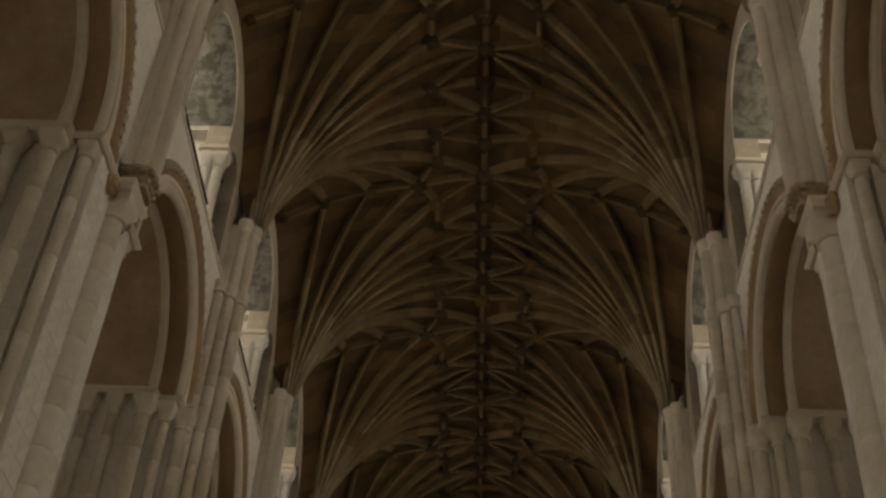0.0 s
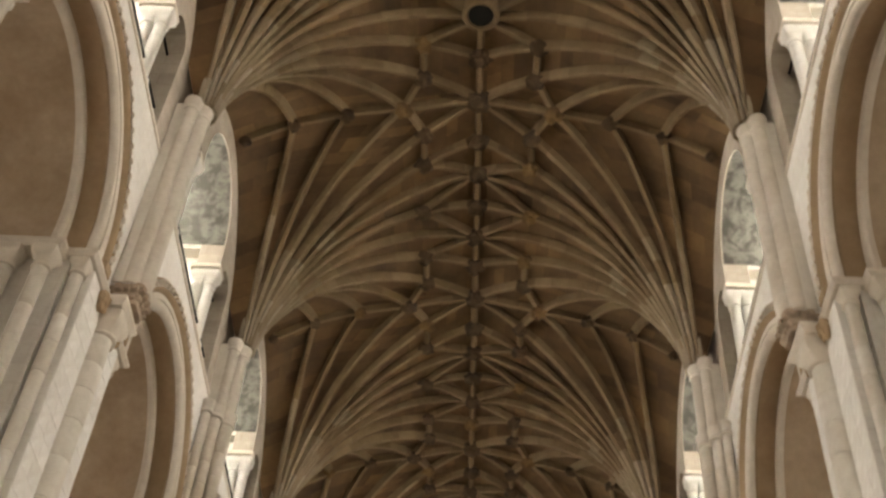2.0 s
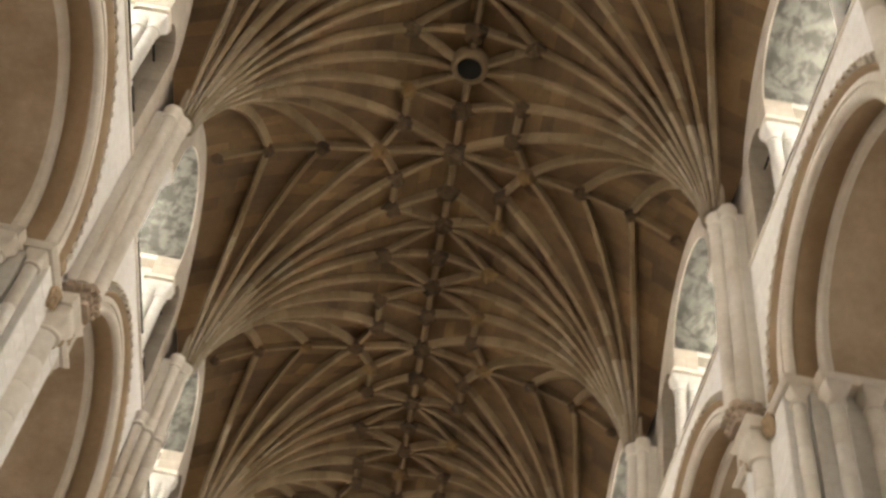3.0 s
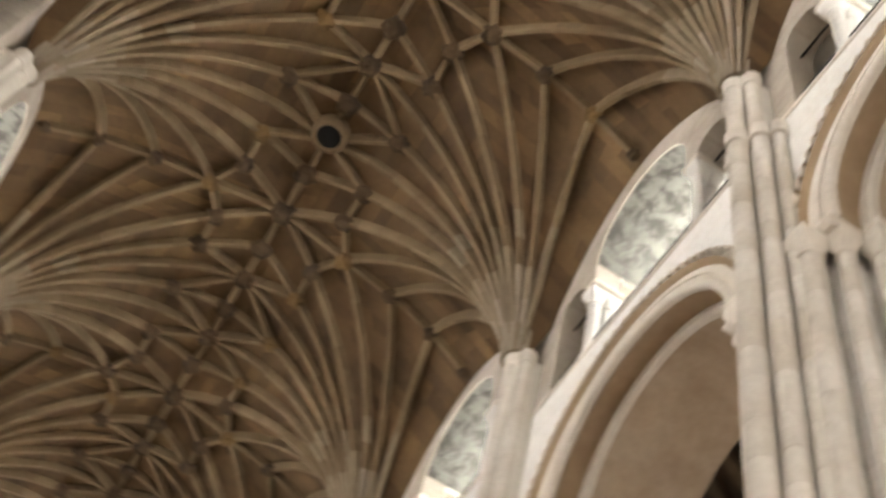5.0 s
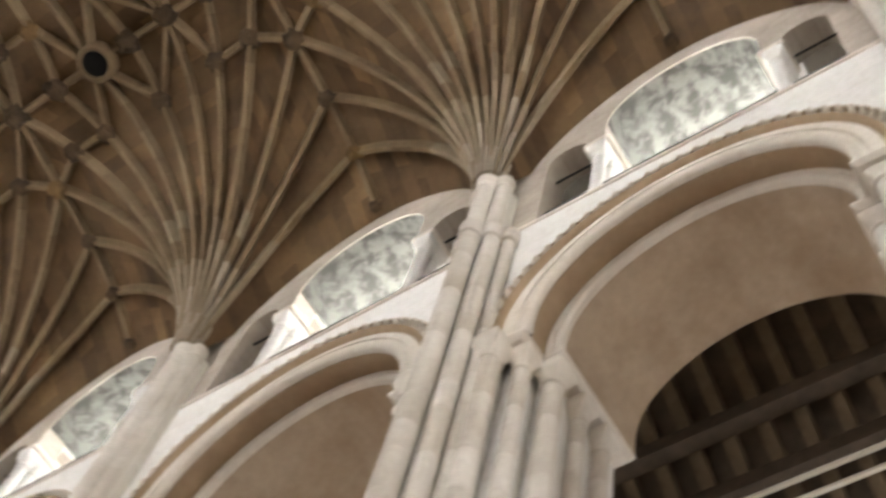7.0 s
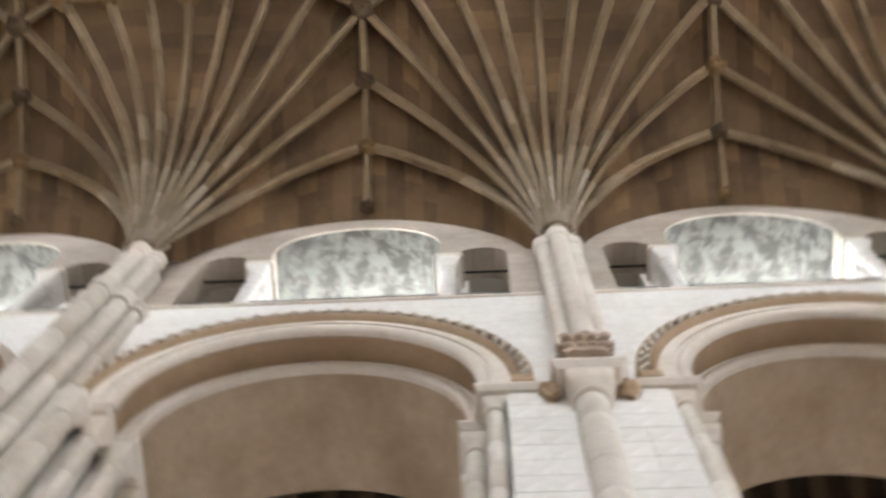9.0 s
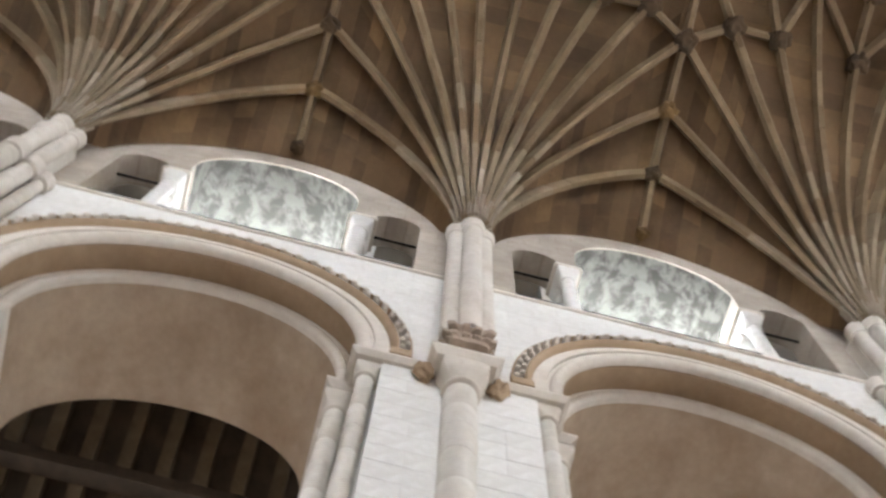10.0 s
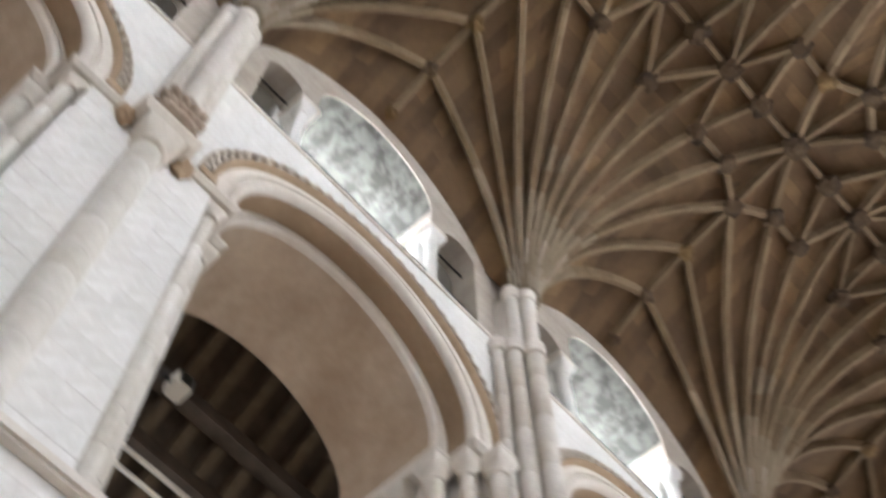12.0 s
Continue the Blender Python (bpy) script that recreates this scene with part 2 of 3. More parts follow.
def holed_wall(bm, x0, x1, y0, y1, z0, z1, holes):
    """A wall between two planes of x with round-headed openings (centre y, half width, sill z, springing z), all cut through."""
    ys = sorted({y0, y1} | {c + s * w for c, w, _, _ in holes for s in (1, -1)})
    for xa in (x0, x1):
        for ya, yb in zip(ys, ys[1:]):
            mid = (ya + yb) / 2
            hole = next((h for h in holes if abs(mid - h[0]) < h[1]), None)
            if not hole:
                bm.faces.new([bm.verts.new((xa, y, z)) for y, z in ((ya, z0), (yb, z0), (yb, z1), (ya, z1))])
                continue
            c, w, zs, zp = hole
            if zs > z0:
                bm.faces.new([bm.verts.new((xa, y, z)) for y, z in ((ya, z0), (yb, z0), (yb, zs), (ya, zs))])
            n = 20
            arc = [(c - w * math.cos(math.pi * k / n), zp + w * math.sin(math.pi * k / n)) for k in range(n + 1)]
            for (p, q), (r, s) in zip(arc, arc[1:]):
                bm.faces.new([bm.verts.new((xa, y, z)) for y, z in ((p, q), (r, s), (r, z1), (p, z1))])
    for c, w, zs, zp in holes:
        n = 20
        rim = [(c - w, zs)] + [(c - w * math.cos(math.pi * k / n), zp + w * math.sin(math.pi * k / n)) for k in range(n + 1)] + [(c + w, zs)]
        loop = rim + ([rim[0]] if zs > z0 else [])
        for (p, q), (r, s) in zip(loop, loop[1:]):
            bm.faces.new([bm.verts.new((x, y, z)) for x, y, z in ((x0, p, q), (x0, r, s), (x1, r, s), (x1, p, q))])
    for (ya, za), (yb, zb) in (((y0, z0), (y0, z1)), ((y1, z0), (y1, z1)), ((y0, z1), (y1, z1))):
        bm.faces.new([bm.verts.new(p) for p in ((x0, ya, za), (x1, ya, za), (x1, yb, zb), (x0, yb, zb))])
    bmesh.ops.remove_doubles(bm, verts=bm.verts, dist=0.0005)
    return bm


def at(y, sx):
    """A module drawn for the wall at positive x, set at y on that wall or turned round to the other."""
    return pose(0, y, 0, 0, 0, 0 if sx > 0 else 180)


# ---------------------------------------------------------------- floors and outer shell
def slab(name, x0, x1, y0, y1, z0, z1, material, label, category):
    bm = box(bmesh.new(), x0, x1, y0, y1, z0, z1)
    ob = new(name, meshed(bm, name, material))
    return tagged(ob, label, category, kind="structure")


slab("floor", -12.4, 12.4, Y0 - 0.6, Y1 + 0.6, -0.3, 0.0, FLOOR, "brown stone floor slabs of the nave, unseen, tinted for warm bounce", "floor")
# Unseen slab over the vault, added to stop sky light leaking in
slab("light_block_deck", -7.2, 7.2, Y0 - 0.6, Y1 + 0.6, 22.6, 22.9, TIMBER, "unseen dark slab above the vault, added to keep sky light out", "roof")

bm = bmesh.new()
holed_wall(bm, 0.0, 0.6, -12.4, 12.4, 0.0, 22.6, [(0, 3.5, 3.5, 12.0)])
me = meshed(bm, "wall_end", ASHLAR)
for name, m in (("wall_south_end", pose(0, Y0 - 0.6, 0, 0, 0, 90)), ("wall_north_end", pose(0, Y1, 0, 0, 0, 90))):
    ob = new(name, me)
    ob.matrix_world = m
    tagged(ob, "pale stone end wall with a tall round-headed window", "wall", kind="structure")

# outer aisle walls with round-headed windows
bm = holed_wall(bmesh.new(), 11.0, 11.5, -B / 2, B / 2, 0.0, 7.3, [(0, 1.4, 1.4, 4.4)])
AISLE = meshed(bm, "aisle_wall", ASHLAR)
GWALL = meshed(holed_wall(bmesh.new(), 11.0, 11.5, -B / 2, B / 2, 7.3, 12.0, [(0, 1.9, 8.4, 9.6)]), "gallery_wall", ASHLAR)
bm = box(bmesh.new(), 5.2, 11.5, -B / 2, B / 2, 7.0, 7.3)
GFLOOR = meshed(bm, "gallery_floor", FLOOR)


# ---------------------------------------------------------------- the vault
AX, R0 = 4.28, 0.22
CURVE = 1.75
HB = B / 2
ENDS = [("edge", 4.68, HB, 19.75), ("t2", 3.56, HB, 20.47), ("t1", 2.57, HB, 20.86), ("t0", 1.47, HB, 21.09), ("r0", 0.0, HB, 21.45),
        ("r1", 0.0, HB - 1.0, 21.46), ("r2", 0.0, HB - 1.86, 21.47), ("rp", 0.0, 0.0, 21.48)]


def rib_curve(ex, ey, ez, n=18):
    d = Vector((ex - AX, ey, 0)).normalized()
    p0 = Vector((AX, 0, 0)) + d * R0
    out = []
    for k in range(n + 1):
        f = k / n * math.pi / 2
        u = 1 - math.cos(f) ** (2 / CURVE)
        h = math.sin(f) ** (2 / CURVE)
        out.append(Vector((p0.x + (ex - p0.x) * u, p0.y + (ey - p0.y) * u, ZS + (ez - ZS) * h)))
    return out


def on_rib(curve, x):
    for a, b in zip(curve, curve[1:]):
        if (a.x - x) * (b.x - x) <= 0 and a.x != b.x:
            return a.lerp(b, (a.x - x) / (a.x - b.x))
    return curve[-1]


RIBPROF = [(-0.075, 0.1), (-0.075, -0.02), (-0.058, -0.05), (-0.054, -0.095), (-0.038, -0.135), (0.038, -0.135), (0.054, -0.095), (0.058, -0.05), (0.075, -0.02), (0.075, 0.1)]
LIEPROF = [(a * 0.95, b * 0.9) for a, b in RIBPROF]


def along(pts, d):
    """The point d metres along a line of points."""
    for a, b in zip(pts, pts[1:]):
        step = (b - a).length
        if d <= step:
            return a.lerp(b, d / step)
        d -= step
    return pts[-1].copy()


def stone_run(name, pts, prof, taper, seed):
    """A moulded rib laid of separate stones, painted paler downwards as if window-lit."""
    dice = random.Random(seed)
    total = sum((b - a).length for a, b in zip(pts, pts[1:]))
    bm = bmesh.new()
    d = 0.0
    while d < total - 1e-6:
        e = d + dice.uniform(0.38 if d else 0.12, 0.66)
        e = total if e > total - 0.25 else e
        n = 4
        run = [along(pts, d + 0.003 + (e - d - 0.006) * k / n) for k in range(n + 1)]
        jog = Vector((dice.uniform(-1, 1), dice.uniform(-1, 1), dice.uniform(-1, 1))) * 0.004
        ups = []
        for k in range(n + 1):
            t = (run[min(k + 1, n)] - run[max(k - 1, 0)]).normalized()
            hor = Vector((t.x, t.y, 0))
            hor = hor.normalized() if hor.length > 1e-4 else Vector((-1, 0, 0))
            ups.append((Vector((0, 0, 1)) - t * t.z).normalized() if abs(t.z) < 0.98 else -hor)
        sizes = [min(1.0, 0.34 + 0.42 * (d + (e - d) * k / n)) if taper else 1.0 for k in range(n + 1)]
        before = len(bm.faces)
        sweep(bm, [p + jog for p in run], ups, prof, sizes)
        bm.faces.ensure_lookup_table()
        # step of painted window light, strongest near the springing
        lit_grade = round(min(2.0, max(0.0, 2 * (ZS + 2.8 - run[2].z) / 2.8 + dice.uniform(-0.6, 0.6))))
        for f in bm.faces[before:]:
            f.material_index = lit_grade
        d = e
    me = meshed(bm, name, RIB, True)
    me.materials.append(HALFLIT)
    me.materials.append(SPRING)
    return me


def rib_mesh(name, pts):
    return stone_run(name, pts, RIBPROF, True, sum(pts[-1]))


def bar_mesh(name, a, b, rise=0.0):
    pts = [a.lerp(b, k / 6) + Vector((0, 0, rise * (1 - (2 * k / 6 - 1) ** 2))) for k in range(7)]
    return stone_run(name, pts, LIEPROF, False, sum(a) + 2 * sum(b))


curves = {}
for key, ex, ey, ez in ENDS:
    for sg in (1, -1):
        if key == "rp" and sg < 0:
            continue
        curves[key, sg] = rib_curve(ex, ey * sg, ez)
        if key == "edge":
            for v in curves[key, sg]:
                v.x += (4.68 - v.x) * min(1.0, max(0.0, v.z - ZS) / 1.1) ** 0.7
                v.y = sg * (0.08 + max(0.0, abs(v.y) - 0.08) * min(1.0, max(0.0, v.z - ZS) / 0.7))

order = [(k, 1) for k, *_ in ENDS] + [(k, -1) for k, *_ in ENDS[-2::-1]]


def web_mesh(skip=None):
    """Coursed infill between the ribs: separate stones before a closed backing."""
    bm = bmesh.new()
    dice = random.Random(11)
    last = len(curves["r0", 1]) - 1

    def sheet(ca, cb, u, f, up):
        i = min(int(u), last - 1)
        a, b = ca[i].lerp(ca[i + 1], u - i), cb[i].lerp(cb[i + 1], u - i)
        p = a.lerp(b, f)
        sag = 0.4 * (a - b).length * f * (1 - f) * min(1.0, u, last - u)
        out = Vector((p.x - AX, p.y, 0)).normalized() * (-0.25 * sag * min(1.0, max(0.0, (last - 2 - u) / 2)))
        return p + out + Vector((0, 0, 0.3 * sag + up))

    def patch(ca, cb, u0, u1, f0, f1, nu, nf, up):
        grid = [[sheet(ca, cb, u0 + (u1 - u0) * i / nu, f0 + (f1 - f0) * j / nf, up) for j in range(nf + 1)] for i in range(nu + 1)]
        made = {}
        for i in range(nu):
            for j in range(nf):
                keys = ((i, j), (i, j + 1), (i + 1, j + 1), (i + 1, j))
                mid = sum((grid[a][b] for a, b in keys), Vector()) / 4
                if skip and (mid.xy - skip).length < 0.29:
                    continue
                for k in keys:
                    if k not in made:
                        made[k] = bm.verts.new(grid[k[0]][k[1]])
                if (grid[i][j] - grid[i][j + 1]).length > 1e-5:
                    bm.faces.new([made[k] for k in keys])

    for ka, kb in zip(order, order[1:]):
        ca, cb = curves[ka], curves[kb]
        patch(ca, cb, 0, last, 0, 1, last * 2 if skip else last, 6, 0.05)
        u, course = 0.0, 0
        while u < last - 0.01:
            i = min(int(u), last - 1)
            step = ((ca[i + 1] - ca[i]).length + (cb[i + 1] - cb[i]).length) / 2
            v = min(last, u + dice.uniform(0.27, 0.38) / max(step, 0.05))
            v = last if v > last - 0.4 else v
            width = (sheet(ca, cb, (u + v) / 2, 0, 0) - sheet(ca, cb, (u + v) / 2, 1, 0)).length
            n = max(1, round(width / 0.55))
            cuts = [0.0] + sorted((k + (0.25 if course % 2 else -0.2) + dice.uniform(-0.1, 0.1)) / n for k in range(1, n)) + [1.0]
            g = 0.005 / max(step, 0.05)
            for f0, f1 in zip(cuts, cuts[1:]):
                h = 0.004 / max(width, 0.05)
                patch(ca, cb, u + g, v - g, f0 + h, f1 - h, 3 if skip else 2, 4 if skip else 3, 0.03 + dice.uniform(-0.005, 0.005))
            u, course = v, course + 1
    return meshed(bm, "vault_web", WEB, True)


def boss_mesh(name, r, seed, material):
    """A carved roundel: a ring of leaves round a worn, lumpy middle."""
    bm = bmesh.new()
    bmesh.ops.create_icosphere(bm, subdivisions=4, radius=1)
    leaves = 5 + int(seed * 10) % 3
    for v in bm.verts:
        a, flat = math.atan2(v.co.y, v.co.x), math.hypot(v.co.x, v.co.y)
        k = 1 + 0.2 * flat ** 3 * abs(math.cos(leaves * a / 2 + seed)) - 0.12 * flat ** 3
        k += 0.3 * noise.noise(v.co * 1.7 + Vector((seed, 0, 0))) + 0.2 * noise.noise(v.co * 4.5 + Vector((0, seed, 0)))
        v.co = Vector((v.co.x * k, v.co.y * k, v.co.z * (0.62 * k - 0.16 * max(0.0, 1 - abs(flat - 0.62) / 0.14)))) * r
    return meshed(bm, name, material, True)


WEBS = web_mesh()
HOLE_Y = 0.72
WEB_R = web_mesh(Vector((0, HOLE_Y)))
WEB_L = web_mesh(Vector((0, -HOLE_Y)))
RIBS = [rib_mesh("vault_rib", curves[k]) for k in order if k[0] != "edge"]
nodes = {}
for sg in (1, -1):
    nodes["n1", sg] = on_rib(curves["r0", sg], 1.08)
    nodes["n2", sg] = on_rib(curves["r1", sg], 1.1)
    for key in ("t0", "r2", "r0", "t1", "t2", "edge", "r1"):
        nodes[key, sg] = curves[key, sg][-1].copy()
    nodes["wall", sg] = nodes["t2", sg].lerp(nodes["edge", sg], 0.74)
nodes["n3", 1] = nodes["n3", -1] = on_rib(curves["rp", 1], 1.15)
nodes["rp", 1] = curves["rp", 1][-1].copy()
LIERNES = []
for sg in (1, -1):
    for a, b in (("t0", "n1"), ("n1", "n2"), ("n2", "r2"), ("r2", "n3")):
        LIERNES.append(bar_mesh("lierne", nodes[a, sg], nodes[b, sg], 0.02))
TRIDGE = [bar_mesh("ridge_rib", nodes[a, 1], nodes[b, 1], 0.02) for a, b in (("r0", "t0"), ("t0", "t1"), ("t1", "t2"), ("t2", "wall"))]
LRIDGE = {}
for sg in (1, -1):
    LRIDGE[sg] = [bar_mesh("ridge_rib", nodes[a, sg], nodes[b, sg if b != "rp" else 1], 0.01) for a, b in (("r0", "r1"), ("r1", "r2"), ("r2", "rp"))]
BOSSES = [boss_mesh("boss", 0.18, 3.1 * k, GILT if k == 4 else BOSS) for k in range(5)]
BIGBOSS = boss_mesh("boss", 0.2, 7.7, BOSS)

rng = random.Random(4)


def put_boss(parent, p, big=False, size=1.0):
    ob = new("boss", BIGBOSS if big else rng.choice(BOSSES))
    ob.parent = parent
    ob.matrix_basis = Matrix.Translation(p + Vector((0, 0, -0.1))) @ Euler((0, 0, rng.uniform(0, 6.28))).to_matrix().to_4x4() @ Matrix.Scale(size, 4)


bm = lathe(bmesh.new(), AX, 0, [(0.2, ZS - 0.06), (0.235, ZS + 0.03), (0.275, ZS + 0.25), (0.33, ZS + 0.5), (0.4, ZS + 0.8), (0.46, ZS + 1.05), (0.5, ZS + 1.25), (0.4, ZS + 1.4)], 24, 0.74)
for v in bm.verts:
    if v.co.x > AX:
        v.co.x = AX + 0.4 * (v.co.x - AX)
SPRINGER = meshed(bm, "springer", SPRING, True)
HOLE_PIER = 1
for k in PIERS:
    for sx in (1, -1):
        hole = k == HOLE_PIER
        fan = thing("vault_fan", at(k * B, sx), "brown stone vault fan of slender moulded ribs springing from wall shafts", "vault", "vault fans along the nave")
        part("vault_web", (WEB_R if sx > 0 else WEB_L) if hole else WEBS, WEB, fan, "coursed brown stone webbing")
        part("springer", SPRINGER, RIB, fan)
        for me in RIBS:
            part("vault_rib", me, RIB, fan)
        for me in LIERNES:
            part("lierne", me, RIB, fan)
        for me in TRIDGE:
            part("ridge_rib", me, RIB, fan)
        if sx > 0:
            for sg in (1, -1):
                for me in LRIDGE[sg]:
                    part("ridge_rib", me, RIB, fan)
            for key in (("r0", 1), ("rp", 1), ("r1", 1), ("r1", -1), ("r2", 1), ("r2", -1)):
                if not (hole and key == ("r2", 1)):
                    put_boss(fan, nodes[key], key[0] == "r0", 1.15)
        for key in (("n1", 1), ("n1", -1), ("n2", 1), ("n2", -1), ("n3", 1), ("t0", 1), ("t1", 1), ("t2", 1), ("wall", 1)):
            put_boss(fan, nodes[key], False, {"wall": 0.6, "t2": 0.8, "t1": 0.85}.get(key[0], 1.0))

# the round eye in the vault, where a boss is missing
eye_y = HOLE_PIER * B + HOLE_Y
eye = thing("vault_eye", pose(0, eye_y, 21.3), "dark round opening with a pale stone ring in the vault ridge", "opening", kind="structure")
bm = bmesh.new()
prof = [(0.235, 0.28), (0.235, -0.05), (0.26, -0.1), (0.31, -0.1), (0.35, -0.04), (0.36, 0.28)]
rings = [[bm.verts.new((r * math.cos(a * math.pi / 16), r * math.sin(a * math.pi / 16), z)) for a in range(32)] for r, z in prof]
for a, b in zip(rings, rings[1:] + rings[:1]):
    for k in range(32):
        bm.faces.new((a[k], a[(k + 1) % 32], b[(k + 1) % 32], b[k]))
part("ring", bm, RIB, eye, "pale stone ring", True)
# Closed black plug: the opening's darkness is put in as colour
part("dark_plug", lathe(bmesh.new(), 0, 0, [(0.236, -0.045), (0.236, 0.2)], 32), VOID, eye, "black plug standing for the unlit depth of the opening")


# ---------------------------------------------------------------- gallery arches, one bay
HOOD = [(2.345, 4.60), (2.345, 4.55), (2.32, 4.545), (2.315, 4.67), (2.21, 4.67), (2.205, 4.535), (2.18, 4.52), (2.14, 4.55), (2.12, 4.60)]
ORDER1 = [(2.12, 4.60), (1.96, 4.60), (1.955, 4.63), (1.925, 4.63)] + roll(1.85, 4.665, 0.08, 75, -115, 9)
# underside kept apart from the roll, to take the shade-brown colour
ORDER1S = [ORDER1[-1], (1.85, 4.75), (1.85, 5.03)]
ORDER2 = [(1.85, 5.03), (1.77, 5.03), (1.765, 5.05)] + roll(1.71, 5.07, 0.055, 75, -115, 9) + [(1.66, 5.135)]
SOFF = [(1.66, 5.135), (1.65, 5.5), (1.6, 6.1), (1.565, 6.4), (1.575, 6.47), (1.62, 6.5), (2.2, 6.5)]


DROP = {"hood_mould": -0.14, "outer_order": -0.05, "order_soffit": -0.05}


def arch_part(prof, name, material):
    bm = arch_sweep(bmesh.new(), prof, 0, ARC, IMP - DROP.get(name, 0) - 0.004, 48)
    for v in bm.verts:
        # the deep soffit sinks a little towards the gallery
        v.co.z = IMP + (v.co.z - IMP) * (1 - 0.055 * max(0.0, v.co.x - 5.135))
    return meshed(bm, name, material, True)


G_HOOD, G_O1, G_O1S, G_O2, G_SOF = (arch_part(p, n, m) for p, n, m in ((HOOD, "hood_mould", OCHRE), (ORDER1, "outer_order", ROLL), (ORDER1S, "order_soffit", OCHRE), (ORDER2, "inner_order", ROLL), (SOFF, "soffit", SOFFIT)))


SHIFT = 0.1        # the arches stand nearer to the shafted piers


def spandrel(cy):
    bm = bmesh.new()
    n = 60
    for x, r in ((FACE, 2.335), (6.5, 2.2)):
        arc, out = [], []
        for k in range(n + 1):
            a = math.pi * k / n
            c, s = math.cos(a), math.sin(a)
            arc.append((cy + r * c, ARC - (0.14 if x == FACE else 0) + r * s))
            top = SILL - 0.02 if x == FACE else 18.0
            reach = HB - cy if c > 0 else HB + cy
            t = min(reach / abs(c) if abs(c) > 1e-6 else 1e9, (top - ARC) / s if s > 1e-6 else 1e9)
            out.append((cy + t * c, ARC + t * s))
        for k in range(n):
            bm.faces.new([bm.verts.new((x, *p)) for p in (arc[k], arc[k + 1], out[k + 1], out[k])])
            a, b = out[k], out[k + 1]
            if abs(abs(a[0]) - HB) < 1e-6 and abs(b[1] - top) < 1e-6 and abs(b[0]) < HB - 1e-6:
                bm.faces.new([bm.verts.new((x, *p)) for p in (a, b, (a[0], top))])
            if abs(abs(b[0]) - HB) < 1e-6 and abs(a[1] - top) < 1e-6 and abs(a[0]) < HB - 1e-6:
                bm.faces.new([bm.verts.new((x, *p)) for p in (a, b, (b[0], top))])
        for sg in (1, -1):
            bm.faces.new([bm.verts.new((x, sg * y, z)) for y, z in ((r + sg * cy, IMP - 0.02), (HB, IMP - 0.02), (HB, ARC), (r + sg * cy, ARC))])
    bmesh.ops.remove_doubles(bm, verts=bm.verts, dist=0.001)
    return meshed(bm, "spandrel", ASHLAR)


SPANDREL = {sg: spandrel(sg * SHIFT) for sg in (1, -1)}
NB = 34


def billet_pose(k, row):
    a = math.pi * (k + 0.5 * row + 0.25) / NB
    r = 2.29 - 0.056 * row
    return Matrix.Translation((4.585, r * math.cos(a), ARC + r * math.sin(a))) @ Euler((a - math.pi / 2, 0, 0)).to_matrix().to_4x4()


BILLET = meshed(box(bmesh.new(), -0.08, 0.08, -0.043, 0.043, -0.024, 0.024, 0.012), "billet", ROLL)
bm = bmesh.new()
for k in range(NB):
    for row in (0, 1):
        m = billet_pose(k, row)
        for v in bmesh.ops.create_cube(bm, size=1)["verts"]:
            v.co = m @ Vector((v.co.x * 0.16, v.co.y * 0.086, v.co.z * 0.048))
BILLETS = meshed(bm, "billet_band", ROLL)

# clerestory: front arcade of three, passage, outer wall with one window
BIGW, BIGS = 1.17, 18.16
SMC, SMW, SMS = HB - 0.98, 0.33, 17.62
bm = holed_wall(bmesh.new(), FACE, 5.05, -HB, HB, SMS + 0.002, 22.6, [(0, BIGW, SMS + 0.002, BIGS), (SMC, SMW, SMS + 0.002, SMS + 0.004), (-SMC, SMW, SMS + 0.002, SMS + 0.004)])
for sg in (1, -1):
    box(bm, FACE, 5.05, min(sg * (SMC + SMW), sg * HB), max(sg * (SMC + SMW), sg * HB), SILL, SMS + 0.002)
FRONT = meshed(bm, "arcade_wall", WORN)
OUTER = meshed(holed_wall(bmesh.new(), 6.05, 6.5, -HB, HB, SILL - 0.2, 22.6, [(0, 1.35, SILL + 0.25, BIGS - 0.35)]), "outer_wall", PALE)
bm = bmesh.new()
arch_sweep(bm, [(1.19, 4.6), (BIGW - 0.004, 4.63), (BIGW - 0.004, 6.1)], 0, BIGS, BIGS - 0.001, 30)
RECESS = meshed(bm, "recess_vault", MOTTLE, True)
# Added partitions keep window light off the passages; whitest stone paints the lit jambs
CHEEK = {sg: meshed(box(bmesh.new(), 5.05, 6.05, min(sg * 1.44, sg * 1.56), max(sg * 1.44, sg * 1.56), SILL, 18.2), "window_cheek", ASHLAR) for sg in (1, -1)}
PASSAGE = {sg: meshed(box(bmesh.new(), 5.0, 6.1, min(sg * 1.19, sg * HB), max(sg * 1.19, sg * HB), SMS + 0.45, SMS + 0.6), "passage_ceiling", PALE) for sg in (1, -1)}
bm = box(bmesh.new(), FACE - 0.025, FACE + 0.02, -HB, HB, SILL - 0.1, SILL - 0.015, 0.01)
STRING = meshed(bm, "string_course", ROLL)
bm = box(bmesh.new(), FACE, 6.5, -HB, HB, SILL - 0.03, SILL - 0.002)
SILLM = meshed(bm, "sill", PALE)


def colonnette(y):
    top = SMS - 0.11
    bm = bmesh.new()
    for x in (FACE + 0.13, FACE + 0.34):
        lathe(bm, x, y, [(0.15, SILL), (0.15, SILL + 0.06), (0.12, SILL + 0.12), (0.1, SILL + 0.16), (0.1, top - 0.36), (0.125, top - 0.34), (0.125, top - 0.31), (0.105, top - 0.29)], 14)
        cushion(bm, x, y, 0.105, top - 0.29, top, 0.055)
    return bm


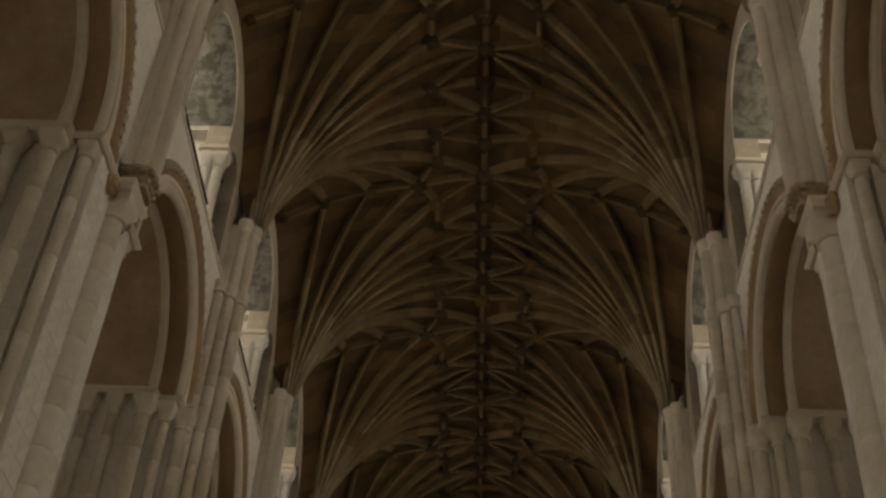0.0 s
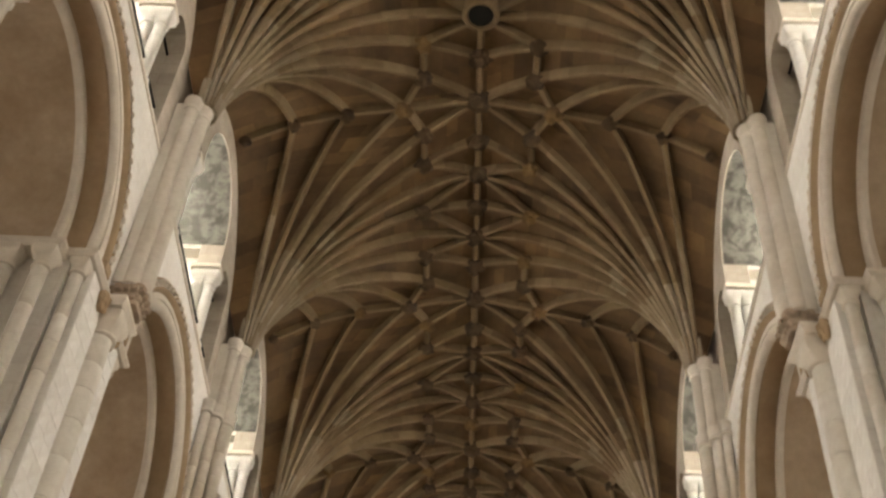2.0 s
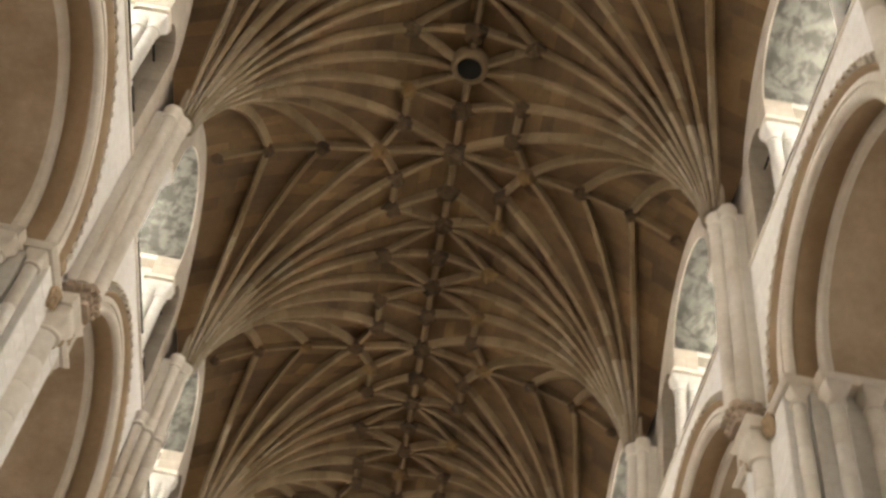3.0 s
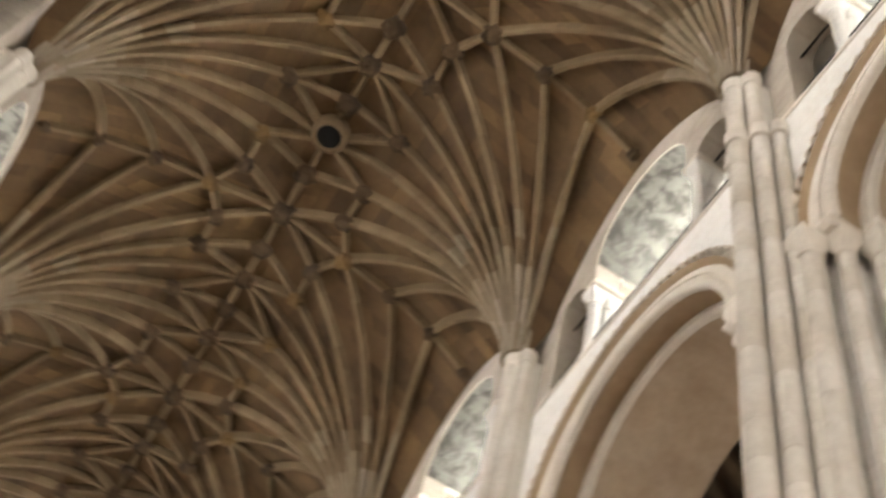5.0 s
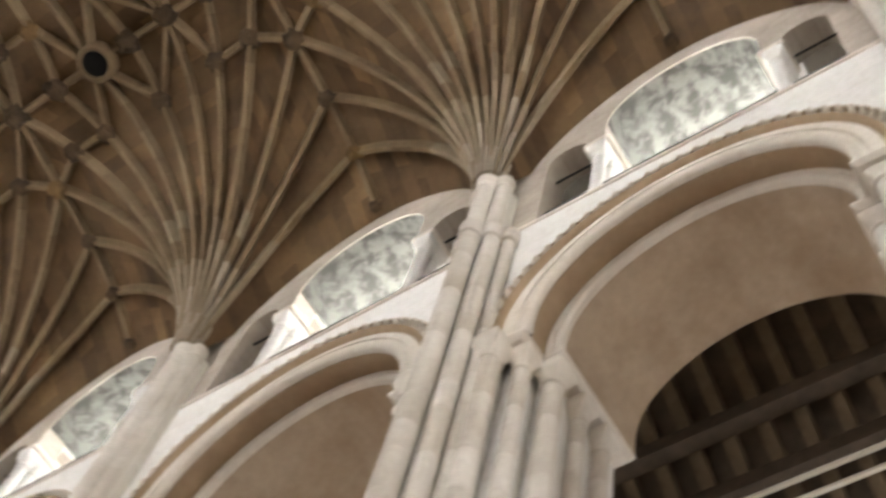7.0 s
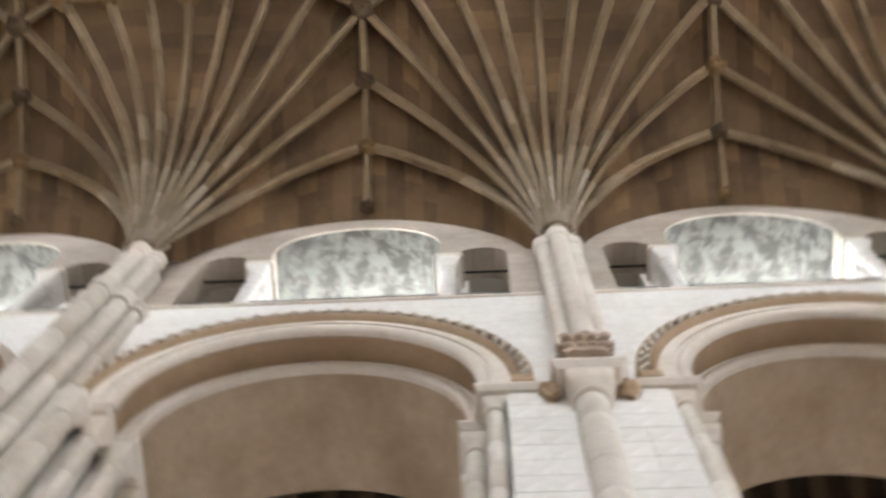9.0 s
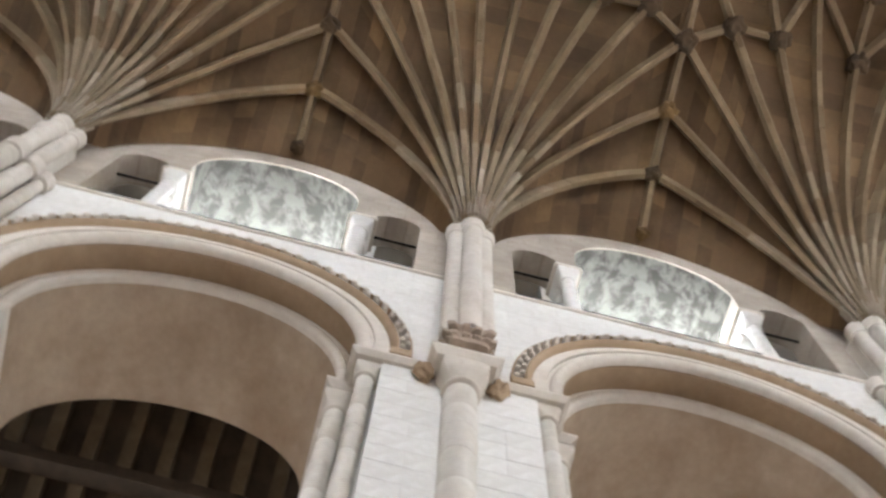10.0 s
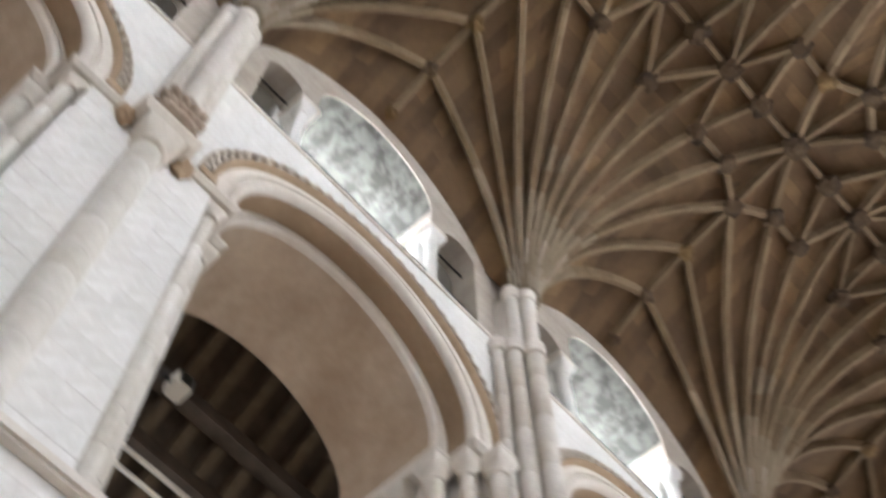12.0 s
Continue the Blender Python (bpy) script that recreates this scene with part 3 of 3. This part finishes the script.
# Added bar for the sill's dark line, raised to suit the camera's view
def dark_sill_line():
    bm = bmesh.new()
    box(bm, 4.72, 4.75, -2.2, 2.2, SILL + 0.46, SILL + 0.495)
    for y in (-1.3, 0.0, 1.3):
        box(bm, 4.725, 4.745, y - 0.012, y + 0.012, SILL, SILL + 0.46)
    return bm


def tie(y):
    bm = bmesh.new()
    box(bm, 4.84, 4.87, y - 0.34, y + 0.34, SMS - 0.03, SMS)
    return bm


ABA = meshed(box(bmesh.new(), FACE - 0.03, 5.12, -0.2, 0.2, SMS - 0.12, SMS + 0.008, 0.02), "abacus", ROLL)
COLS = {sg: meshed(colonnette(sg * (BIGW + SMC - SMW) / 2), "colonnette", ASHLAR, True) for sg in (1, -1)}
SBAR = meshed(dark_sill_line(), "dark_sill_line", IRON)
TIES = {sg: meshed(tie(sg * SMC), "tie_rod", IRON) for sg in (1, -1)}
bm = bmesh.new()
for y in [k * 0.3 - 1.2 for k in range(9)]:
    box(bm, 6.2, 6.215, y - 0.012, y + 0.012, SILL + 0.25, BIGS - 0.35 + math.sqrt(1.35 ** 2 - y * y))
for z in [SILL + 0.25 + k * 0.45 for k in range(8)]:
    box(bm, 6.2, 6.215, -1.35, 1.35, z - 0.012, z + 0.012)
LEADS = meshed(bm, "leading", IRON)
PANE = meshed(box(bmesh.new(), 6.216, 6.222, -1.35, 1.35, SILL + 0.25, BIGS + 1.0), "pane", GLASS)

# gallery roof, one bay
ROOF_A, ROOF_B = Vector((6.5, 0, 15.75)), Vector((11.5, 0, 11.3))
bm = bmesh.new()
bm.faces.new([bm.verts.new(p) for p in ((6.4, -HB, 15.84), (6.4, HB, 15.84), (11.6, HB, 11.21), (11.6, -HB, 11.21))])
g = bmesh.ops.extrude_face_region(bm, geom=bm.faces[:])
for v in [e for e in g["geom"] if isinstance(e, bmesh.types.BMVert)]:
    v.co.z += 0.12
BOARDS = meshed(bm, "roof_boarding", TIMBER)


def beam(a, b, w, h):
    bm = bmesh.new()
    return sweep(bm, [a, b], [Vector((0, 0, 1))] * 2, [(-w / 2, -h / 2), (w / 2, -h / 2), (w / 2, h / 2), (-w / 2, h / 2)])


RAFT = meshed(beam(Vector((6.45, 0, 15.7)), Vector((11.5, 0, 11.2)), 0.17, 0.2), "rafter", RAFTER)
PURLIN = meshed(beam(Vector((8.2, -HB, 13.95)), Vector((8.2, HB, 13.95)), 0.22, 0.26), "purlin", TIMBER)
RAIL = meshed(beam(Vector((8.0, -HB, 13.42)), Vector((8.0, HB, 13.42)), 0.05, 0.05), "conduit", PIPE)
for k in list(PIERS)[:-1]:
    for sx in (1, -1):
        yb = (k + 0.5) * B
        m = at(yb, sx)
        ab = thing("gallery_arch", m, "round gallery arch of two rolled orders with billet hood", "arch", "gallery arches")
        sg = sx * (-1 if k % 2 == 0 else 1)
        part("spandrel", SPANDREL[sg], ASHLAR, ab, "limewashed ashlar spandrel")
        for name, me, lab in (("hood_mould", G_HOOD, ""), ("outer_order", G_O1, ""), ("order_soffit", G_O1S, ""), ("inner_order", G_O2, ""), ("soffit", G_SOF, "broad plastered soffit, underside shade put into its brown")):
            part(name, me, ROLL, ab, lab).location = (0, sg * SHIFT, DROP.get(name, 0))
        if -5 < k < 5:
            for n in range(NB):
                for row in (0, 1):
                    part("billet", BILLET, ROLL, ab).matrix_basis = Matrix.Translation((0, sg * SHIFT, -0.14)) @ billet_pose(n, row)
        else:
            bb = tagged(part("billet_band", BILLETS, ROLL, ab, "rows of small carved billets"), kind="stuff")
            bb.location = (0, sg * SHIFT, -0.14)
        cl = thing("clerestory_bay", m, "pale stone clerestory arcade of one tall and two low arches", "arcade", "clerestory bays")
        part("arcade_wall", FRONT, PALE, cl)
        part("outer_wall", OUTER, PALE, cl)
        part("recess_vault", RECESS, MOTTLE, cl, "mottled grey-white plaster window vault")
        part("string_course", STRING, ROLL, cl)
        part("sill", SILLM, PALE, cl)
        for sg in (1, -1):
            part("window_cheek", CHEEK[sg], PALE, cl)
            part("passage_ceiling", PASSAGE[sg], PALE, cl)
            part("colonnette", COLS[sg], ROLL, cl)
            ob = part("abacus", ABA, ROLL, cl)
            ob.location.y = sg * (BIGW + SMC - SMW) / 2
            part("tie_rod", TIES[sg], IRON, cl, "thin black iron tie rod")
        part("dark_sill_line", SBAR, IRON, cl, "thin black bar added for the dark line at the sill")
        win = part("window", LEADS, IRON, cl, "leaded clear window")
        pane = part("pane", PANE, GLASS, win)
        pane.visible_shadow = False
        gr = thing("gallery_roof", m, "dark oak lean-to roof over the gallery", "roof", "gallery roofs", "structure")
        part("roof_boarding", BOARDS, TIMBER, gr)
        part("purlin", PURLIN, TIMBER, gr)
        part("purlin", PURLIN, TIMBER, gr).location = (-0.58, 0, 0.53)
        part("conduit", RAIL, PIPE, gr, "thin cream conduit")
        part("conduit", RAIL, PIPE, gr, "thin cream conduit").location = (0.12, 0, -0.2)
        for j in range(12):
            ob = part("rafter", RAFT, RAFTER, gr)
            ob.location.y = -HB + 0.23 + j * B / 12
        aw = thing("aisle_bay", m, "pale stone outer aisle wall with a round-headed window", "wall", "aisle bays", "structure")
        part("aisle_wall", AISLE, ASHLAR, aw)
        part("gallery_wall", GWALL, ASHLAR, aw)
        part("gallery_floor", GFLOOR, FLOOR, aw)


# ---------------------------------------------------------------- piers
def capital(cx, cy, r, z0, z1, name="capital", flare=0.06):
    bm = lathe(bmesh.new(), cx, cy, [(r, z0 - 0.02), (r + 0.028, z0), (r + 0.028, z0 + 0.03), (r, z0 + 0.05)], 16)
    return meshed(cushion(bm, cx, cy, r, z0 + 0.045, z1, flare), name, ROLL, True)


def carved_block():
    """Small corbel of stacked, notched ridges, in one piece."""
    bm = bmesh.new()
    n, rings = 56, []
    for z, h, notch in ((12.97, 0.8, 0), (13.03, 0.86, 0), (13.05, 1.0, 1), (13.1, 1.0, 1), (13.12, 0.82, 0), (13.16, 0.86, 0), (13.18, 1.14, 1), (13.24, 1.18, 1), (13.26, 0.9, 0), (13.32, 0.98, 0), (13.34, 0.6, 0)):
        ring = []
        for k in range(n):
            a = 2 * math.pi * k / n
            c, d = math.cos(a), math.sin(a)
            f = h / (abs(c) ** 6 + abs(d) ** 6) ** (1 / 6) * (1 + 0.05 * noise.noise(Vector((c, d, z * 9)) * 2.5))
            if notch and k % 4 == 0:
                f *= 0.78
            ring.append(bm.verts.new((4.37 + 0.22 * f * c, 0.24 * f * d, z - 0.415)))
        rings.append(ring)
    for a, b in zip(rings, rings[1:]):
        for k in range(n):
            bm.faces.new((a[k], a[(k + 1) % n], b[(k + 1) % n], b[k]))
    bm.faces.new(list(reversed(rings[0])))
    return bm


def hood_stop(y, seed):
    bm = bmesh.new()
    bmesh.ops.create_icosphere(bm, subdivisions=3, radius=1)
    for v in bm.verts:
        k = 1 + 0.5 * noise.noise(v.co * 2.2 + Vector((seed, 0, 0))) + 0.08 * noise.noise(v.co * 6)
        v.co = Vector((4.55 + v.co.x * 0.08 * k, y + v.co.y * 0.1 * k + 0.25 * (v.co.z * 0.13) * (1 if y > 0 else -1), 12.4 + v.co.z * 0.16 * k))
    return bm


def pier_plain():
    """Pier with one half-column, and three vault shafts on a carved corbel above it."""
    meshes = []
    for x0, x1, hy, top in ((4.62, 4.88, 0.78, IMP - 0.05), (4.88, 5.16, 0.95, IMP - 0.05), (5.16, 6.46, 0.99, IMP - 0.05)):
        meshes.append(("pier_body", meshed(box(bmesh.new(), x0, x1, -hy, hy, 0.0, top), "pier_body", ASHLAR), "limewashed ashlar pier body"))
    bm = chamfered(bmesh.new(), 4.52, 5.05, -1.1, 1.1, IMP - 0.09, IMP, 0.05)
    chamfered(bm, 4.9, 6.5, -1.27, 1.27, IMP - 0.12, IMP - 0.003, 0.06)
    meshes.append(("impost", meshed(bm, "impost", ROLL), "thin moulded impost band"))
    meshes.append(("half_column", meshed(drums(bmesh.new(), 4.58, 0, 0.165, 0, 12.06, 24, 1), "half_column", PALEDRUM, True), "stout half-column"))
    meshes.append(("capital", capital(4.56, 0, 0.165, 12.06, 12.42, flare=0.075), "scalloped cushion capital"))
    meshes.append(("abacus", meshed(chamfered(bmesh.new(), 4.27, 4.66, -0.36, 0.36, 12.42, 12.56, 0.06), "abacus", ROLL), ""))
    for sg in (1, -1):
        meshes.append(("hood_foot", meshed(box(bmesh.new(), 4.513, 4.62, min(sg * 0.51, sg * 0.735), max(sg * 0.51, sg * 0.735), 12.63, 12.8, 0.01), "hood_foot", OCHRE), ""))
        meshes.append(("hood_stop", meshed(hood_stop(sg * 0.37, sg), "hood_stop", OCHRE, True), "worn ochre carved hood stop"))
        meshes.append(("nook_shaft", meshed(drums(bmesh.new(), 4.75, sg * 0.9, 0.088, 0, 12.3, 14, sg), "nook_shaft", PALEDRUM, True), ""))
        meshes.append(("nook_capital", capital(4.75, sg * 0.9, 0.088, 12.3, IMP - 0.06, "nook_capital", 0.04), ""))
        for cx in (5.13, 5.58, 6.03):
            meshes.append(("reveal_shaft", meshed(drums(bmesh.new(), cx, sg * 1.1, 0.1, 0, 12.2, 14, cx), "reveal_shaft", PALEDRUM, True), ""))
            meshes.append(("reveal_capital", capital(cx, sg * 1.1, 0.1, 12.2, IMP - 0.11, "reveal_capital"), ""))
    for cx, cy, r in ((4.24, 0, 0.125), (4.36, 0.18, 0.11), (4.36, -0.18, 0.11)):
        meshes.append(("vault_shaft", meshed(lathe(bmesh.new(), cx, cy, [(r, 12.88), (r, ZS - 0.24), (r + 0.028, ZS - 0.225), (r + 0.028, ZS - 0.19), (r + 0.006, ZS - 0.17), (r + 0.045, ZS - 0.04), (r + 0.045, ZS + 0.03), (r * 0.6, ZS + 0.06)], 14), "vault_shaft", SHAFT, True), ""))
    meshes.append(("backing", meshed(box(bmesh.new(), 4.36, 4.7, -0.24, 0.24, 12.88, ZS - 0.05, 0.03), "backing", PALE), ""))
    meshes.append(("corbel", meshed(carved_block(), "corbel", CARVED), "worn carved corbel of stacked notched ridges"))
    return meshes


def pier_shafted():
    """Pier clustered with shafts, the three in front rising from the floor to the vault."""
    meshes = []
    for x0, x1, hy in ((4.63, 4.85, 0.475), (4.85, 5.14, 0.685), (5.14, 6.44, 0.85)):
        meshes.append(("pier_body", meshed(box(bmesh.new(), x0, x1, -hy, hy, 0.0, IMP - 0.07, 0.012), "pier_body", ASHLAR), "pale ashlar pier body"))
    bm = chamfered(bmesh.new(), 4.42, 4.86, -0.62, 0.62, IMP - 0.12, IMP, 0.06)
    chamfered(bm, 4.56, 5.14, -0.86, 0.86, IMP - 0.117, IMP - 0.003, 0.06)
    chamfered(bm, 4.95, 6.46, -1.09, 1.09, IMP - 0.113, IMP - 0.006, 0.06)
    meshes.append(("impost", meshed(bm, "impost", ROLL), "stepped moulded impost"))
    for sg in (1, -1):
        for cx, cy, r in ((4.58, 0.49, 0.115), (4.82, 0.72, 0.085), (5.13, 0.9, 0.115), (5.6, 0.92, 0.085), (6.04, 0.92, 0.095)):
            meshes.append(("wall_shaft", meshed(drums(bmesh.new(), cx, sg * cy, r, 0, 12.16, 14, cx), "wall_shaft", SHAFT, True), ""))
            meshes.append(("capital", capital(cx, sg * cy, r, 12.16, IMP - 0.11), "scalloped cushion capital"))
    for cx, cy, r in ((4.22, 0, 0.125), (4.38, 0.215, 0.11), (4.38, -0.215, 0.11), (4.51, 0.385, 0.08), (4.51, -0.385, 0.08)):
        meshes.append(("tall_shaft", meshed(lathe(drums(bmesh.new(), cx, cy, r, 0, 15.1, 16, cy), cx, cy, [(r, 15.1), (r + 0.035, 15.12), (r + 0.035, 15.17), (r + 0.01, 15.2), (r + 0.04, 15.33), (r + 0.04, 15.38)], 16), "tall_shaft", SHAFT, True), "tall round vaulting shaft"))
    for cx, cy, r in ((4.22, 0, 0.115), (4.35, 0.19, 0.105), (4.35, -0.19, 0.105)):
        meshes.append(("vault_shaft", meshed(lathe(bmesh.new(), cx, cy, [(r, 15.36), (r, ZS - 0.24), (r + 0.028, ZS - 0.225), (r + 0.028, ZS - 0.19), (r + 0.006, ZS - 0.17), (r + 0.045, ZS - 0.04), (r + 0.045, ZS + 0.03), (r * 0.6, ZS + 0.06)], 14), "vault_shaft", SHAFT, True), ""))
    meshes.append(("backing", meshed(box(bmesh.new(), 4.36, 4.7, -0.26, 0.26, 0.0, ZS - 0.05, 0.03), "backing", PALE), ""))
    return meshes


PLAIN, SHAFTED = pier_plain(), pier_shafted()
for k in PIERS:
    for sx in (1, -1):
        shafted = k % 2 == 0
        pr = thing("shafted_pier" if shafted else "half_column_pier", at(k * B, sx), "pale stone pier clustered with tall round shafts" if shafted else "pale ashlar pier with one stout half-column and carved corbel", "pier", "nave piers")
        for name, me, lab in SHAFTED if shafted else PLAIN:
            part(name, me, None, pr, lab)

# dressed facing blocks on the plain piers that stand nearest
dice = random.Random(21)
FACING = {w: meshed(box(bmesh.new(), -0.009, 0.02, -w / 2 + 0.0015, w / 2 - 0.0015, -0.1485, 0.1485, 0.0025), "ashlar_block", BLOCK) for w in (0.61, 0.34, 0.27)}
for y, sx in ((-B, 1), (B, 1), (B, -1)):
    pier = next(o for o in bpy.data.objects if o.name.startswith("half_column_pier") and (o.matrix_world.translation - Vector((0, y, 0))).length < 0.1 and (o.matrix_world.to_3x3() @ Vector((1, 0, 0))).x * sx > 0)
    for sg in (1, -1):
        for c in range(17):
            z = IMP - 0.09 - 0.15 - 0.3 * c
            row = dice.choice(((0.61,), (0.34, 0.27), (0.27, 0.34)))
            edge = 0.168
            for w in row:
                ob = part("ashlar_block", FACING[w], BLOCK, pier)
                ob.location = (4.614 + dice.uniform(-0.002, 0.002), sg * (edge + w / 2), z)
                edge += w

# string course at the gallery floor and the arcade wall under it, one bay
AR_WALL = meshed(holed_wall(bmesh.new(), FACE, 6.5, -HB, HB, 0.0, 7.45, [(0, 1.5, 0.0, 4.6)]), "arcade_wall", ASHLAR)
AR_STR = meshed(box(bmesh.new(), FACE - 0.11, FACE + 0.02, -HB, HB, 7.36, 7.5, 0.03), "string_course", ROLL)
for k in list(PIERS)[:-1]:
    for sx in (1, -1):
        ar = thing("main_arcade_bay", at((k + 0.5) * B, sx), "pale stone round arch of the main arcade", "arch", "main arcade bays", "structure")
        part("arcade_wall", AR_WALL, ASHLAR, ar)
        part("string_course", AR_STR, ROLL, ar)


# ---------------------------------------------------------------- small fittings
lamp = thing("floodlight", pose(5.05, -6.78, 10.05, 0, 0, 0), "small pale metal floodlight bracketed to the pier reveal", "floodlight")
bm = box(bmesh.new(), -0.1, 0.1, -0.22, -0.04, -0.09, 0.09, 0.02)
part("housing", bm, PIPE, lamp)
bm = box(bmesh.new(), -0.012, 0.012, -0.05, 0.05, -0.03, 0.0)
box(bm, -0.05, 0.05, 0.03, 0.045, -0.06, 0.06)
part("bracket", bm, IRON, lamp, "black iron bracket")
bm = box(bmesh.new(), -0.115, -0.1, -0.205, -0.055, -0.075, 0.075, 0.004)
part("lens", bm, GLASS, lamp)
